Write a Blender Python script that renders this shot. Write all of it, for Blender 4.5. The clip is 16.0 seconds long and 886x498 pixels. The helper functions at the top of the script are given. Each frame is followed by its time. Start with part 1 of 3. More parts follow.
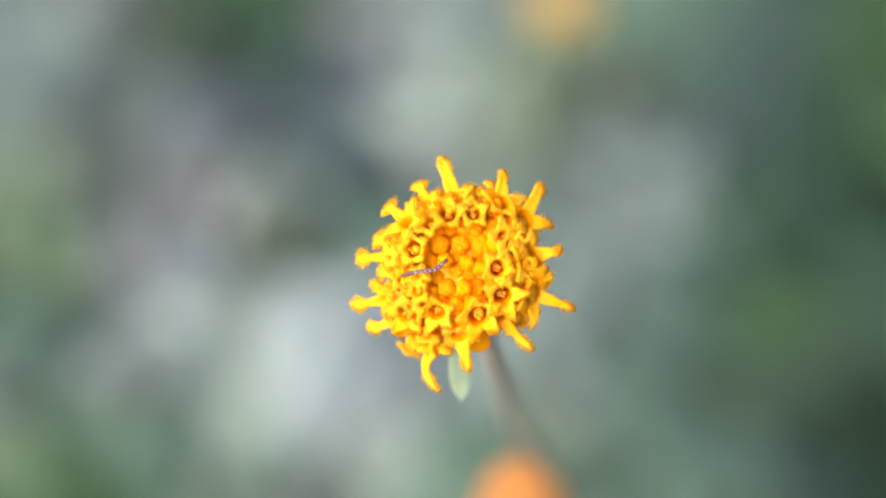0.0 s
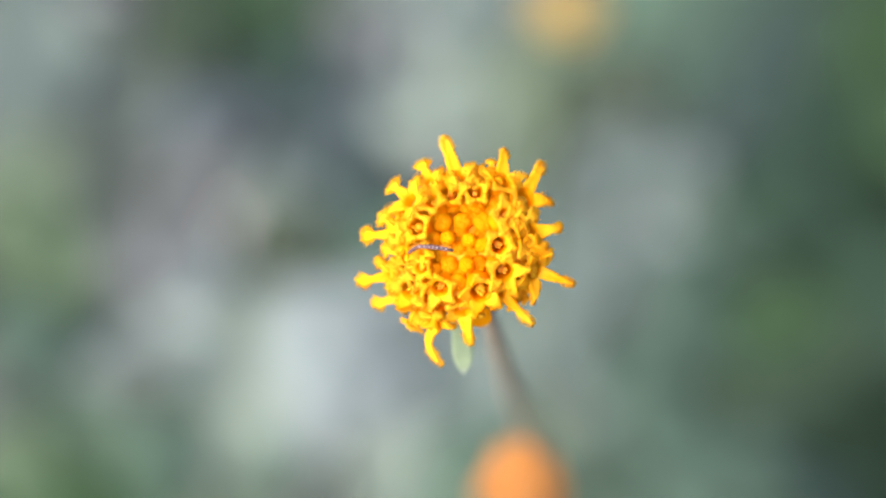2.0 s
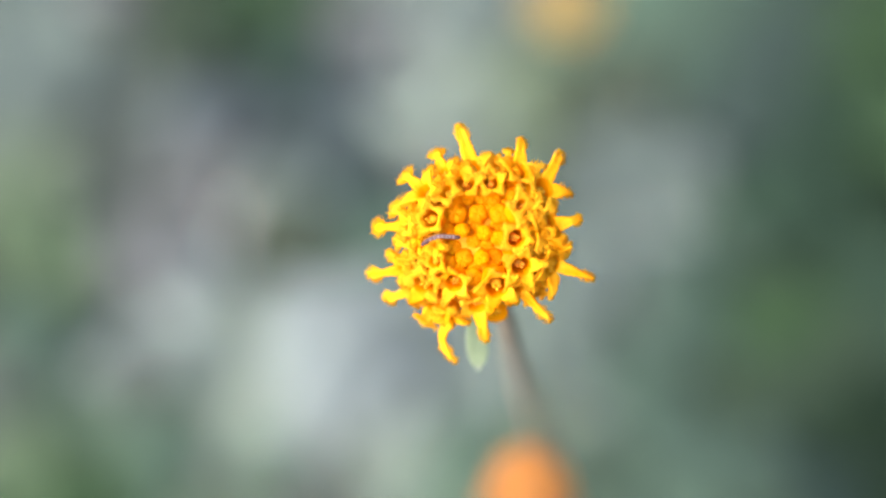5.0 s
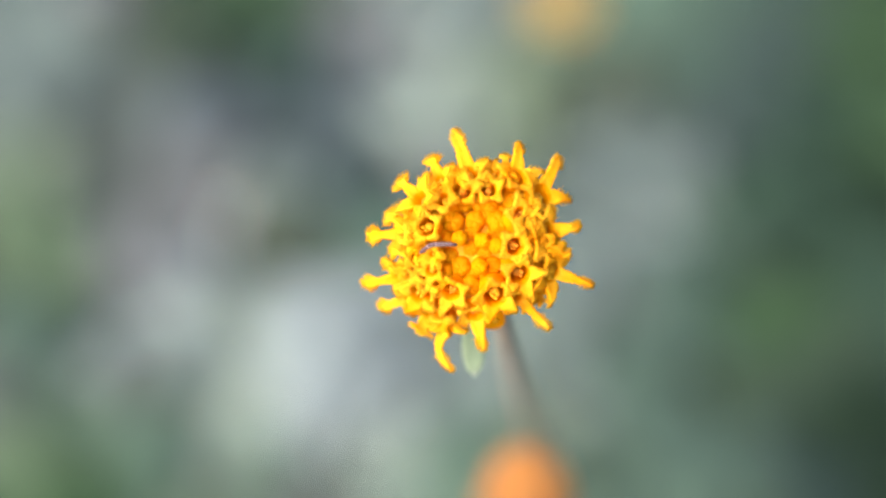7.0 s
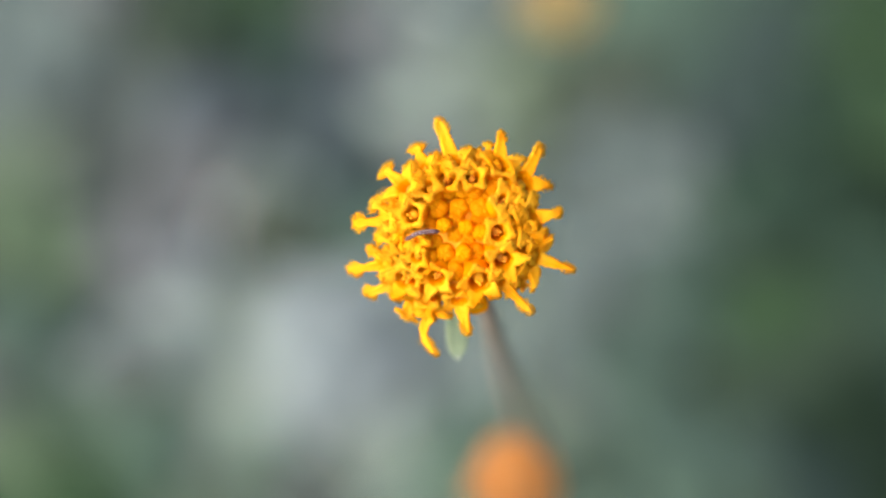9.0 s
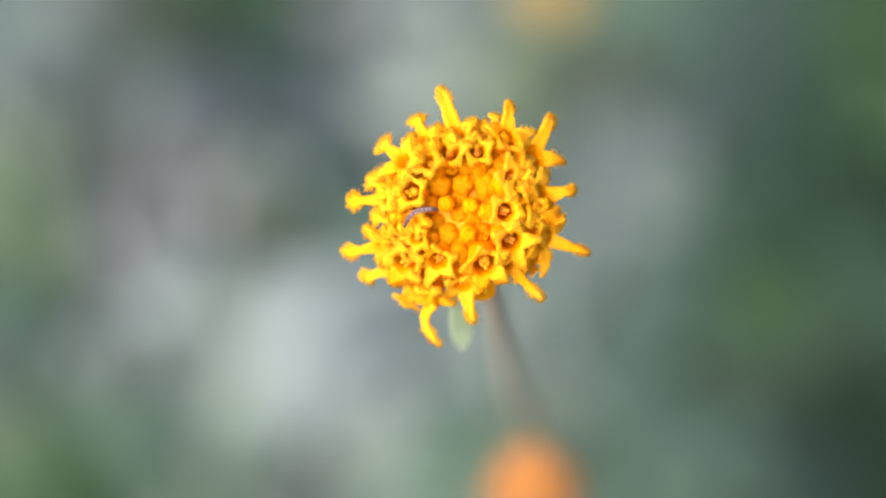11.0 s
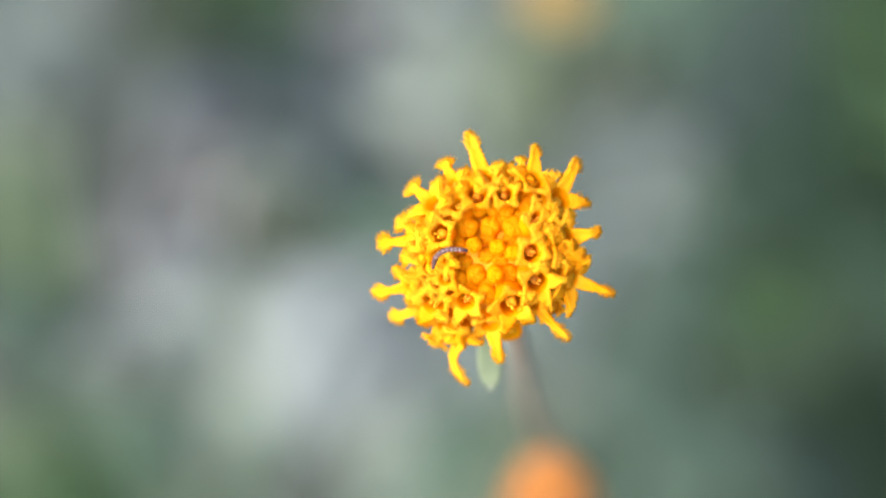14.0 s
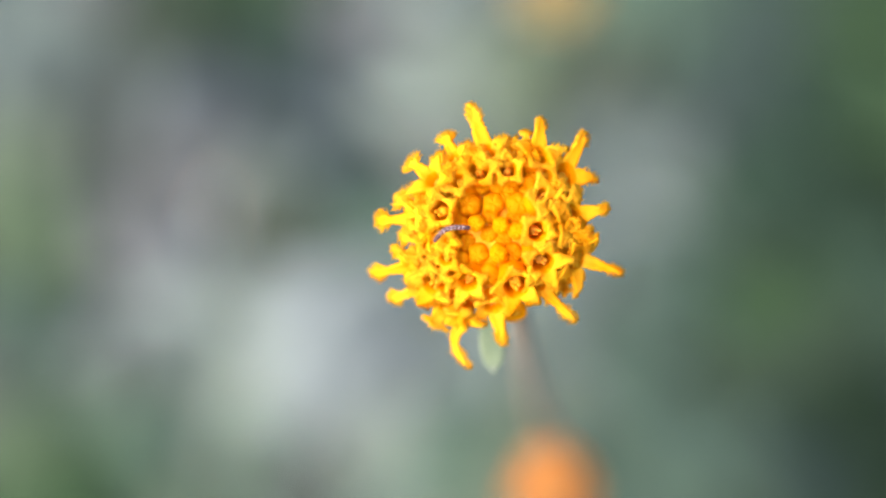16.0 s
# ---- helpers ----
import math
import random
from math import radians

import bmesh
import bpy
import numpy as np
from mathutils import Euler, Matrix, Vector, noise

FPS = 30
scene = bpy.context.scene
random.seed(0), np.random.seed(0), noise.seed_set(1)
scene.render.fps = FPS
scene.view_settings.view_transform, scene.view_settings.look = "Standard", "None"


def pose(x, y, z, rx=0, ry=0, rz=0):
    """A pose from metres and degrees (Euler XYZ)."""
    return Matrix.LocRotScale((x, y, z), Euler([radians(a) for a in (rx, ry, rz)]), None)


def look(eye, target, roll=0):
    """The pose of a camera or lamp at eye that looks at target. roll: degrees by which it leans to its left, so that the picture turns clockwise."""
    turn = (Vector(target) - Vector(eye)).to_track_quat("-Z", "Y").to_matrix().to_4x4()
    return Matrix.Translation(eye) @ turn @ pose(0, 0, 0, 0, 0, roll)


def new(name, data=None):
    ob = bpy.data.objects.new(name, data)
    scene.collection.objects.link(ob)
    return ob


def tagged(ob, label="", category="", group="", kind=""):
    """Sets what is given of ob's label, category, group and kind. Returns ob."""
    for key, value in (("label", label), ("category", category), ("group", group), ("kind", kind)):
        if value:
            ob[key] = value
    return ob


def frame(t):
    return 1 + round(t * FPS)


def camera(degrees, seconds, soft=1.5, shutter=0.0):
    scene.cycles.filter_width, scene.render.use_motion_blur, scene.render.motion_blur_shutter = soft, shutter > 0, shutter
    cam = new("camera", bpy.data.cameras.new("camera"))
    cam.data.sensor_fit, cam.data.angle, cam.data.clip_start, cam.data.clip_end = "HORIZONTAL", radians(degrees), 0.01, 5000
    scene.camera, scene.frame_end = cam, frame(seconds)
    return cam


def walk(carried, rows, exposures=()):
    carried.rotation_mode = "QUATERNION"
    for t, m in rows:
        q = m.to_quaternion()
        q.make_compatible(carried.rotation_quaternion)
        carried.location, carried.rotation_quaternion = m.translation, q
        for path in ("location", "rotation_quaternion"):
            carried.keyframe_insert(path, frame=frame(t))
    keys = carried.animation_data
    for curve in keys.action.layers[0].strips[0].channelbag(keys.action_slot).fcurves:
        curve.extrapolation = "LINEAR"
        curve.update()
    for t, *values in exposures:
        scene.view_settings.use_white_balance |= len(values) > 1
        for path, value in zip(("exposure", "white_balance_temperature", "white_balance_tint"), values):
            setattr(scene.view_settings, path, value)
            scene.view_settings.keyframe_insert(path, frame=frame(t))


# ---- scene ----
# A yellow composite flower seen from very near, looking steeply down on it.
# Scale: the flower head is about 14 mm across; MM turns millimetres into metres.
MM = 0.001
EYE = 0.82
HOME = pose(0, 0, EYE, 30, 0, 0)          # the first eye, 60 degrees down

# ---- camera ----
cam = camera(30.0, 16.0, 2.2)
cam.data.dof.use_dof = True
cam.data.dof.focus_distance = 0.099
cam.data.dof.aperture_fstop = 11.5
# seconds, turn to the left, turn up (degrees): a held camera that drifts a little
CAMERA_ROWS = [
    (0, 0.00, 0.00),
    (0.5, 0.03, 0.10),
    (1, 0.06, 0.13),
    (1.5, 0.07, 0.16),
    (2, 0.16, 0.13),
    (2.5, 0.23, 0.15),
    (3, 0.24, 0.21),
    (3.5, 0.24, 0.17),
    (4, 0.24, 0.12),
    (4.2, 0.22, 0.10),
    (6.3, 0.03, -0.03),
    (6.5, 0.00, -0.03),
    (7, -0.02, -0.04),
    (7.5, -0.15, -0.06),
    (8, -0.17, -0.17),
    (8.5, -0.10, -0.20),
    (9, -0.14, -0.22),
    (9.2, -0.15, -0.23),
    (11.3, -0.39, -0.50),
    (11.5, -0.39, -0.51),
    (12, -0.32, -0.45),
    (12.5, -0.34, -0.50),
    (13, -0.28, -0.44),
    (13.5, -0.24, -0.42),
    (14, -0.17, -0.39),
    (14.5, -0.16, -0.33),
    (15, -0.12, -0.34),
    (15.5, -0.18, -0.45),
    (16, -0.24, -0.50),
]
walk(cam, [(t, HOME @ pose(0, 0, 0, up, left, 0)) for t, left, up in CAMERA_ROWS], [(0, 1.38, 6570, 5), (7.8, 1.34, 6600, 5), (8.6, 1.09, 6600, 5), (9.0, 1.01, 6600, 5), (9.4, 1.01, 6610, 5), (11.3, 1.3, 6620, 6), (16, 1.3, 6645, 7)])

# ---- world and sun ----
world = bpy.data.worlds.new("sky")
scene.world = world
world.use_nodes = True
wn = world.node_tree
sky = wn.nodes.new("ShaderNodeTexSky")
sky.sky_type, sky.sun_disc = "NISHITA", False
sky.sun_elevation, sky.sun_rotation = radians(50), radians(-124)
sky.dust_density = 5.0
wn.links.new(sky.outputs[0], wn.nodes["Background"].inputs[0])
wn.nodes["Background"].inputs[1].default_value = 0.148

sun = new("sun", bpy.data.lights.new("sun", "SUN"))
sun.data.energy, sun.data.angle, sun.data.color = 2.4, radians(60), (1.0, 0.95, 0.85)
sun.matrix_world = look((-0.62, -0.42, 1.4), (0, 0, 0.5))


# ---- materials ----
def material(name, colour, rough=0.6, vary=0.25, scale=900.0, fine=6000.0, bump=0.3, through_light=0.0, deep=None, sheen=0.0, gloss=0.3, flesh=0.0):
    """A surface that varies at two scales; through_light lets light pass, deep is the second colour."""
    m = bpy.data.materials.new(name)
    m.use_nodes = True
    n, l = m.node_tree.nodes, m.node_tree.links
    b = n["Principled BSDF"]
    co = n.new("ShaderNodeTexCoord")
    info = n.new("ShaderNodeObjectInfo")
    big, small = n.new("ShaderNodeTexNoise"), n.new("ShaderNodeTexNoise")
    big.inputs["Scale"].default_value, small.inputs["Scale"].default_value = scale, fine
    big.inputs["Detail"].default_value = small.inputs["Detail"].default_value = 3
    l.new(co.outputs["Object"], big.inputs["Vector"]), l.new(co.outputs["Object"], small.inputs["Vector"])
    ramp = n.new("ShaderNodeMix")
    ramp.data_type = "RGBA"
    second = deep or tuple(c * (1 - vary) for c in colour)
    ramp.inputs["A"].default_value, ramp.inputs["B"].default_value = (*colour, 1), (*second, 1)
    spread = n.new("ShaderNodeMapRange")
    spread.inputs["From Min"].default_value, spread.inputs["From Max"].default_value = 0.35, 0.7
    l.new(big.outputs["Fac"], spread.inputs["Value"])
    l.new(spread.outputs["Result"], ramp.inputs["Factor"])
    hsv = n.new("ShaderNodeHueSaturation")
    shade = n.new("ShaderNodeMapRange")
    shade.inputs["To Min"].default_value, shade.inputs["To Max"].default_value = 1 - vary * 0.5, 1 + vary * 0.4
    l.new(info.outputs["Random"], shade.inputs["Value"])
    l.new(shade.outputs["Result"], hsv.inputs["Value"])
    l.new(ramp.outputs["Result"], hsv.inputs["Color"])
    l.new(hsv.outputs["Color"], b.inputs["Base Color"])
    b.inputs["Roughness"].default_value = rough
    b.inputs["Specular IOR Level"].default_value = gloss
    b.inputs["Sheen Weight"].default_value = sheen
    b.inputs["Subsurface Weight"].default_value = flesh
    b.inputs["Subsurface Radius"].default_value = (1.0, 0.75, 0.4)
    b.inputs["Subsurface Scale"].default_value = 0.00022
    relief = n.new("ShaderNodeBump")
    relief.inputs["Strength"].default_value, relief.inputs["Distance"].default_value = bump, 0.0001
    l.new(small.outputs["Fac"], relief.inputs["Height"])
    l.new(relief.outputs["Normal"], b.inputs["Normal"])
    if through_light:
        t, mix = n.new("ShaderNodeBsdfTranslucent"), n.new("ShaderNodeMixShader")
        l.new(hsv.outputs["Color"], t.inputs["Color"])
        mix.inputs[0].default_value = through_light
        l.new(b.outputs[0], mix.inputs[1]), l.new(t.outputs[0], mix.inputs[2])
        l.new(mix.outputs[0], n["Material Output"].inputs[0])
    return m


PETAL = material("petal", (0.97, 0.49, 0.022), 0.6, 0.06, 700, 4000, 0.3, 0.30, (0.96, 0.345, 0.003), gloss=0.06, flesh=0.25)
BUD = material("bud", (0.88, 0.375, 0.003), 0.7, 0.08, 900, 4000, 0.4, 0.35, (0.87, 0.295, 0.001), gloss=0.04, flesh=0.3)
CLOSED = material("closed_floret", (0.76, 0.30, 0.002), 0.7, 0.1, 900, 4000, 0.5, 0.28, (0.70, 0.225, 0.001), gloss=0.06, flesh=0.3)
ANTHER = material("anther", (0.70, 0.26, 0.01), 0.6, 0.5, 2500, 7000, 0.5)
ANTHER_YOUNG = material("young_anther", (0.90, 0.42, 0.01), 0.6, 0.3, 2500, 7000, 0.5, 0.2)
CORE = material("receptacle", (0.82, 0.34, 0.005), 0.7, 0.4, 900, 5000, 0.5)
PALE_PETAL = material("pale_petal", (0.345, 0.265, 0.125), 0.65, 0.2, 500, 4000, 0.4, 0.25, (0.31, 0.235, 0.10))
FADED = material("faded_petal", (0.56, 0.27, 0.095), 0.65, 0.3, 500, 4000, 0.4, 0.25, (0.52, 0.19, 0.035))
WITHERED = material("withered_floret", (0.27, 0.15, 0.06), 0.7, 0.3, 500, 4000, 0.4, 0.2)
BRACT = material("bract", (0.29, 0.37, 0.23), 0.75, 0.25, 700, 5000, 0.5, 0.2, None, 0.4)
BRACT_DRY = material("dry_bract", (0.30, 0.17, 0.05), 0.7, 0.4, 900, 5000, 0.5)
STALK = material("stalk", (0.32, 0.255, 0.205), 0.7, 0.3, 300, 3000, 0.5)
BODY = material("larva_skin", (0.115, 0.058, 0.062), 0.7, 0.4, 3000, 9000, 0.4)
SPOT = material("larva_spot", (0.72, 0.60, 0.60), 0.5, 0.2, 3000, 9000, 0.2)
HEADM = material("larva_head", (0.05, 0.025, 0.03), 0.3, 0.3, 3000, 9000, 0.2)
# leaf tones fitted herb by herb: the backdrop's light and shade is in these colours
LEAVES = {
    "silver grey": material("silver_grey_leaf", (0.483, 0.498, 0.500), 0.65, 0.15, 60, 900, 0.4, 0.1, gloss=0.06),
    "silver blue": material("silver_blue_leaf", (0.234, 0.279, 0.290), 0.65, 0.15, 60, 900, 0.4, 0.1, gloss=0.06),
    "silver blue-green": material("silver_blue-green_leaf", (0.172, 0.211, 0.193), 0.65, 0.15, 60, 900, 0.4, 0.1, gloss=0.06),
    "pale green": material("pale_green_leaf", (0.124, 0.158, 0.115), 0.65, 0.15, 60, 900, 0.4, 0.1, gloss=0.06),
    "mid blue-green": material("mid_blue-green_leaf", (0.108, 0.136, 0.134), 0.65, 0.15, 60, 900, 0.4, 0.1, gloss=0.06),
    "mid sage": material("mid_sage_leaf", (0.076, 0.118, 0.093), 0.65, 0.15, 60, 900, 0.4, 0.1, gloss=0.06),
    "mid grey": material("mid_grey_leaf", (0.105, 0.112, 0.121), 0.65, 0.15, 60, 900, 0.4, 0.1, gloss=0.06),
    "mid green": material("mid_green_leaf", (0.080, 0.117, 0.074), 0.65, 0.15, 60, 900, 0.4, 0.1, gloss=0.06),
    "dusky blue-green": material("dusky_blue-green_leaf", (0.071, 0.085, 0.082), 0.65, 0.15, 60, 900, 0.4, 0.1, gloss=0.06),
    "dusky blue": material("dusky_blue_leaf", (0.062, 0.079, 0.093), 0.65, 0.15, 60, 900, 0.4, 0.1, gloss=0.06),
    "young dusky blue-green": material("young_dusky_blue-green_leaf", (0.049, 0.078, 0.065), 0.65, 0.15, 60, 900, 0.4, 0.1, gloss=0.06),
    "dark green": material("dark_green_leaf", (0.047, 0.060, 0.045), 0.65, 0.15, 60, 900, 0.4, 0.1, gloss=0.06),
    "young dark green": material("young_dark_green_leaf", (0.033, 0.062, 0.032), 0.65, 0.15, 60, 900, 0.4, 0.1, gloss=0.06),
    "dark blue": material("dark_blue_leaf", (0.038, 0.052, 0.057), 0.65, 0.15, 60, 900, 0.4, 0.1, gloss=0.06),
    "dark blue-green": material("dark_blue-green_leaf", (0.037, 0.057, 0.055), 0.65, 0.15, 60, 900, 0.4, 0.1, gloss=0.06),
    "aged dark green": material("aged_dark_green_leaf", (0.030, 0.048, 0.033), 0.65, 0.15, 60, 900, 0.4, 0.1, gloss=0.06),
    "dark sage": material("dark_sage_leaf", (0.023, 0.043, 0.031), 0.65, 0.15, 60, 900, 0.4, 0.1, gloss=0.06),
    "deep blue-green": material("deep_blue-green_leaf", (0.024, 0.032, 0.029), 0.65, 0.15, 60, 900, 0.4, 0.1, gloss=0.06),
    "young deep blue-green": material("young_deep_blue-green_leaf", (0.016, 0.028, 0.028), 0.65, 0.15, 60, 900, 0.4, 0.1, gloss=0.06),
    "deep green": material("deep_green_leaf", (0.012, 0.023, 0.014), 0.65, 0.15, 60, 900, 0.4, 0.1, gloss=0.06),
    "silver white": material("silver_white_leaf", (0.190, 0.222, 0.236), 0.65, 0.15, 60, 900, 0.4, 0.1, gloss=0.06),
}
# the letter of each kind of herb in the bed's plan, its name and its look; young and aged only tell near tones apart
KINDS = {
    "a": ("silver grey", "low herb with broad silvery grey leaves"),
    "b": ("silver blue", "low herb with broad silvery blue leaves"),
    "c": ("silver blue-green", "low herb with broad silvery blue-green leaves"),
    "d": ("pale green", "low herb with pale green leaves"),
    "e": ("mid blue-green", "low herb with dull blue-green leaves"),
    "f": ("mid sage", "low herb with dull sage leaves"),
    "g": ("mid grey", "low herb with dull grey leaves"),
    "h": ("mid green", "low herb with dull green leaves"),
    "i": ("dusky blue-green", "low herb with dusky blue-green leaves"),
    "j": ("dusky blue", "low herb with dusky blue leaves"),
    "k": ("young dusky blue-green", "low herb with darker dusky blue-green leaves"),
    "l": ("dark green", "low herb with dark green leaves"),
    "m": ("young dark green", "low herb with richer dark green leaves"),
    "n": ("dark blue", "low herb with dark blue leaves"),
    "o": ("dark blue-green", "low herb with dark blue-green leaves"),
    "p": ("aged dark green", "low herb with very dark green leaves"),
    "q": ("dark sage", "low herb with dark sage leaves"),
    # the deep kinds have the shade among the herbs put into their leaf colour
    "r": ("deep blue-green", "low herb with blue-green leaves coloured dark as in shade"),
    "s": ("young deep blue-green", "low herb with blue-green leaves coloured darker still as in shade"),
    "t": ("deep green", "low herb with green leaves coloured dark as in shade"),
    "w": ("silver white", "herb with broad silvery white leaves above its neighbours"),
}
STEM_GREEN = material("herb_stem", (0.08, 0.11, 0.07), 0.65, 0.2, 60, 900, 0.4, 0.1, gloss=0.06)
SOIL = material("soil", (0.045, 0.055, 0.048), 0.9, 0.5, 25, 300, 0.8, gloss=0.05)
LITTER = material("undergrowth", (0.13, 0.175, 0.145), 0.7, 0.35, 30, 600, 0.5, gloss=0.06)


# ---- helpers for parts ----
def part(name, bm, mat, parent, label="", inner=None):
    """Link a bmesh as one mesh object under its thing or part."""
    bmesh.ops.recalc_face_normals(bm, faces=bm.faces)
    data = bpy.data.meshes.new(name)
    for f in bm.faces:
        f.smooth = True
    bm.to_mesh(data)
    bm.free()
    data.materials.append(mat)
    if inner:
        data.materials.append(inner)
    ob = new(name, data)
    ob.parent = parent
    if label:
        ob["label"] = label
    return ob


def frame_of(axis, first=Vector((1, 0, 0))):
    """Two directions across an axis, the first one turned towards the direction given."""
    axis = axis.normalized()
    u = first - axis * first.dot(axis)
    if u.length < 1e-6:
        u = axis.orthogonal()
    u.normalize()
    return u, axis.cross(u)


def tube(bm, pts, radii, sides=10, cap=True):
    """A tapered round tube along points."""
    rings, u = [], Vector((1, 0.2, 0.1))
    for i, p in enumerate(pts):
        d = pts[min(i + 1, len(pts) - 1)] - pts[max(i - 1, 0)]
        u, v = frame_of(d, u)
        rings.append([bm.verts.new(p + (u * math.cos(a) + v * math.sin(a)) * radii[i]) for a in (2 * math.pi * k / sides for k in range(sides))])
    for a, b in zip(rings, rings[1:]):
        for k in range(sides):
            bm.faces.new((a[k], a[(k + 1) % sides], b[(k + 1) % sides], b[k]))
    if cap:
        bm.faces.new(rings[0][::-1]), bm.faces.new(rings[-1])
    return rings


def spline(pts, n):
    """Points along a smooth curve through the given ones."""
    pts = [Vector(p) for p in pts]
    ext = [2 * pts[0] - pts[1], *pts, 2 * pts[-1] - pts[-2]]
    out = []
    for i in range(1, len(ext) - 2):
        a, b, c, d = ext[i - 1:i + 3]
        for k in range(n):
            t = k / n
            out.append(0.5 * (2 * b + (c - a) * t + (2 * a - 5 * b + 4 * c - d) * t * t + (3 * b - a - 3 * c + d) * t ** 3))
    return out + [pts[-1]]


def thicken(bm, depth):
    """Give a sheet an underside and an edge."""
    bmesh.ops.recalc_face_normals(bm, faces=bm.faces)
    bm.normal_update()
    faces, rim = list(bm.faces), [e for e in bm.edges if e.is_boundary]
    twin = {v: bm.verts.new(v.co - v.normal * depth) for v in list(bm.verts)}
    for f in faces:
        bm.faces.new([twin[v] for v in reversed(f.verts)]).material_index = f.material_index
    for e in rim:
        a, b = e.verts
        bm.faces.new((b, a, twin[a], twin[b])).material_index = e.link_faces[0].material_index


def spike(bm, p, d, r):
    """A fine hair or papilla."""
    u, v = frame_of(d)
    base = [bm.verts.new(p + (u * math.cos(a) + v * math.sin(a)) * r) for a in (0, 2.1, 4.2)]
    tip = bm.verts.new(p + d)
    for k in range(3):
        bm.faces.new((base[k], base[(k + 1) % 3], tip))


# ---- the flower head ----
POLE = Vector((0.07, 0.77, 0))          # where its florets point straight out, mm


def corolla(rng, mouth, axis, r, depth, tip=None, lobe=1.0, fringe=8, flare=1.0, bend=0.0, turn=None, knob=0.0):
    """A tubular disc floret: a fleshy tube that widens to its mouth and five blunt lobes with a downy edge.
    turn sets a lobe's way across the head, in degrees; tip is where a drawn-out lobe ends and knob how far that end swells."""
    bm = bmesh.new()
    axis = axis.normalized()
    if tip:
        first = tip - mouth
    elif turn is not None:
        first = Vector((math.cos(radians(turn)), math.sin(radians(turn)), 0.0))
    else:
        first = Vector((rng.uniform(-1, 1), rng.uniform(-1, 1), 0.1))
    u, v = frame_of(axis, first)
    inward = (POLE * MM - Vector((mouth.x, mouth.y, 0))).normalized()
    far_out = (mouth - POLE * MM).length > 3.6 * MM
    n = 20
    rings = []
    for s, w in ((0, 0.74), (0.3, 0.80), (0.55, 0.86), (0.8, 0.94), (1.0, 1.0)):
        c = mouth - axis * depth * (1 - s)
        rings.append([bm.verts.new(c + (u * math.cos(a) + v * math.sin(a)) * r * w * (1 + 0.04 * math.cos(5 * a))) for a in (2 * math.pi * (k - 2) / n for k in range(n))])
    for a, b in zip(rings, rings[1:]):
        for j in range(n):
            # the tube takes the second, deeper colour: warm shade inside the floret, painted in
            bm.faces.new((a[j], a[(j + 1) % n], b[(j + 1) % n], b[j])).material_index = 1
    rim, edge, down = rings[-1], [], []
    for q in range(5):
        ang = 2 * math.pi * q / 5
        out = u * math.cos(ang) + v * math.sin(ang)
        side = axis.cross(out)
        start, wave = mouth + out * r, rng.uniform(0, 6.28)
        long_one = tip is not None and q == 0
        if long_one:
            end = tip
            mid = start + axis * r * 0.6 + out * r * 0.3 + (tip - start) * 0.3 + side * bend
        else:
            away = out.dot(inward)
            size = r * lobe * rng.uniform(0.9, 1.15) * (0.85 if away > 0.5 else (1.25 if far_out else 1.0) if away < -0.3 else 1.0)
            end = start + out * size * rng.uniform(0.8, 1.0) * flare + axis * size * rng.uniform(0.15, 0.4) + side * size * rng.uniform(-0.12, 0.12)
            mid = start + axis * size * 0.34 + out * size * 0.36
        row, steps = [rim[(4 * q + j) % n] for j in range(5)], 16 if long_one else 8
        for i in range(1, steps + 1):
            s = i / steps
            p = start * (1 - s) ** 2 + mid * 2 * s * (1 - s) + end * s * s
            tang = ((mid - start) * (1 - s) + (end - mid) * s).normalized()
            across = (side - tang * side.dot(tang)).normalized()
            up = tang.cross(across)
            if up.dot(axis) + up.dot(-out) < 0:
                up = -up
            if long_one:
                shaft = 0.29 * MM * (1 - (0.52 - 0.3 * min(1.0, 2 * knob)) * s)
                w = shaft + max(0.0, min(r * 0.85, 0.42 * MM) - shaft) * math.exp(-(s / 0.38) ** 2) + knob * 0.34 * MM * math.exp(-((s - 0.82) / 0.15) ** 2)
                w *= (1.0 if s < 0.9 else 0.86 if s < 0.97 else 0.55) * (1 + 0.14 * math.sin(7 * s + wave) * s)
            else:
                w = r * 0.72 * (1 + 0.12 * math.sin(math.pi * min(1, s * 1.3))) * (1 - 0.92 * s ** 1.2)
            w *= 1 + (0.03 if s < 0.4 else 0.18) * (1 if i % 2 else -1) * rng.uniform(0.4, 1.2)
            hollow = (0.30 if long_one else 0.16) * w
            line = [bm.verts.new(p + across * (w * j / 2) + up * (hollow * (abs(j) / 2) ** 2 + rng.uniform(-0.015, 0.015) * r)) for j in range(-2, 3)]
            for j in range(4):
                bm.faces.new((row[j], row[j + 1], line[j + 1], line[j]))
            if s > (0.62 if long_one else 0.35):
                edge += [(line[0].co.copy(), -across * 0.8 + tang * 0.5), (line[4].co.copy(), across * 0.8 + tang * 0.5)] * (2 if s > 0.7 else 1)
            if i == steps:
                edge += [(x.co.copy(), tang + across * 0.5 * (k - 2) / 2) for k, x in enumerate(line)] * (3 if long_one else 2)
            down += [(x.co.copy(), up) for x in line[1:4]]
            row = line
    bmesh.ops.recalc_face_normals(bm, faces=bm.faces)
    thicken(bm, 0.21 * MM)
    for x in bm.verts:
        x.co += Vector((noise.noise(x.co * 3200), noise.noise(x.co * 3200 + Vector((9, 0, 0))), noise.noise(x.co * 3200 + Vector((0, 9, 0))))) * 0.045 * MM
    for p, d in down * (fringe // 8):
        way = (d + Vector((rng.uniform(-.7, .7), rng.uniform(-.7, .7), rng.uniform(-.7, .7)))).normalized()
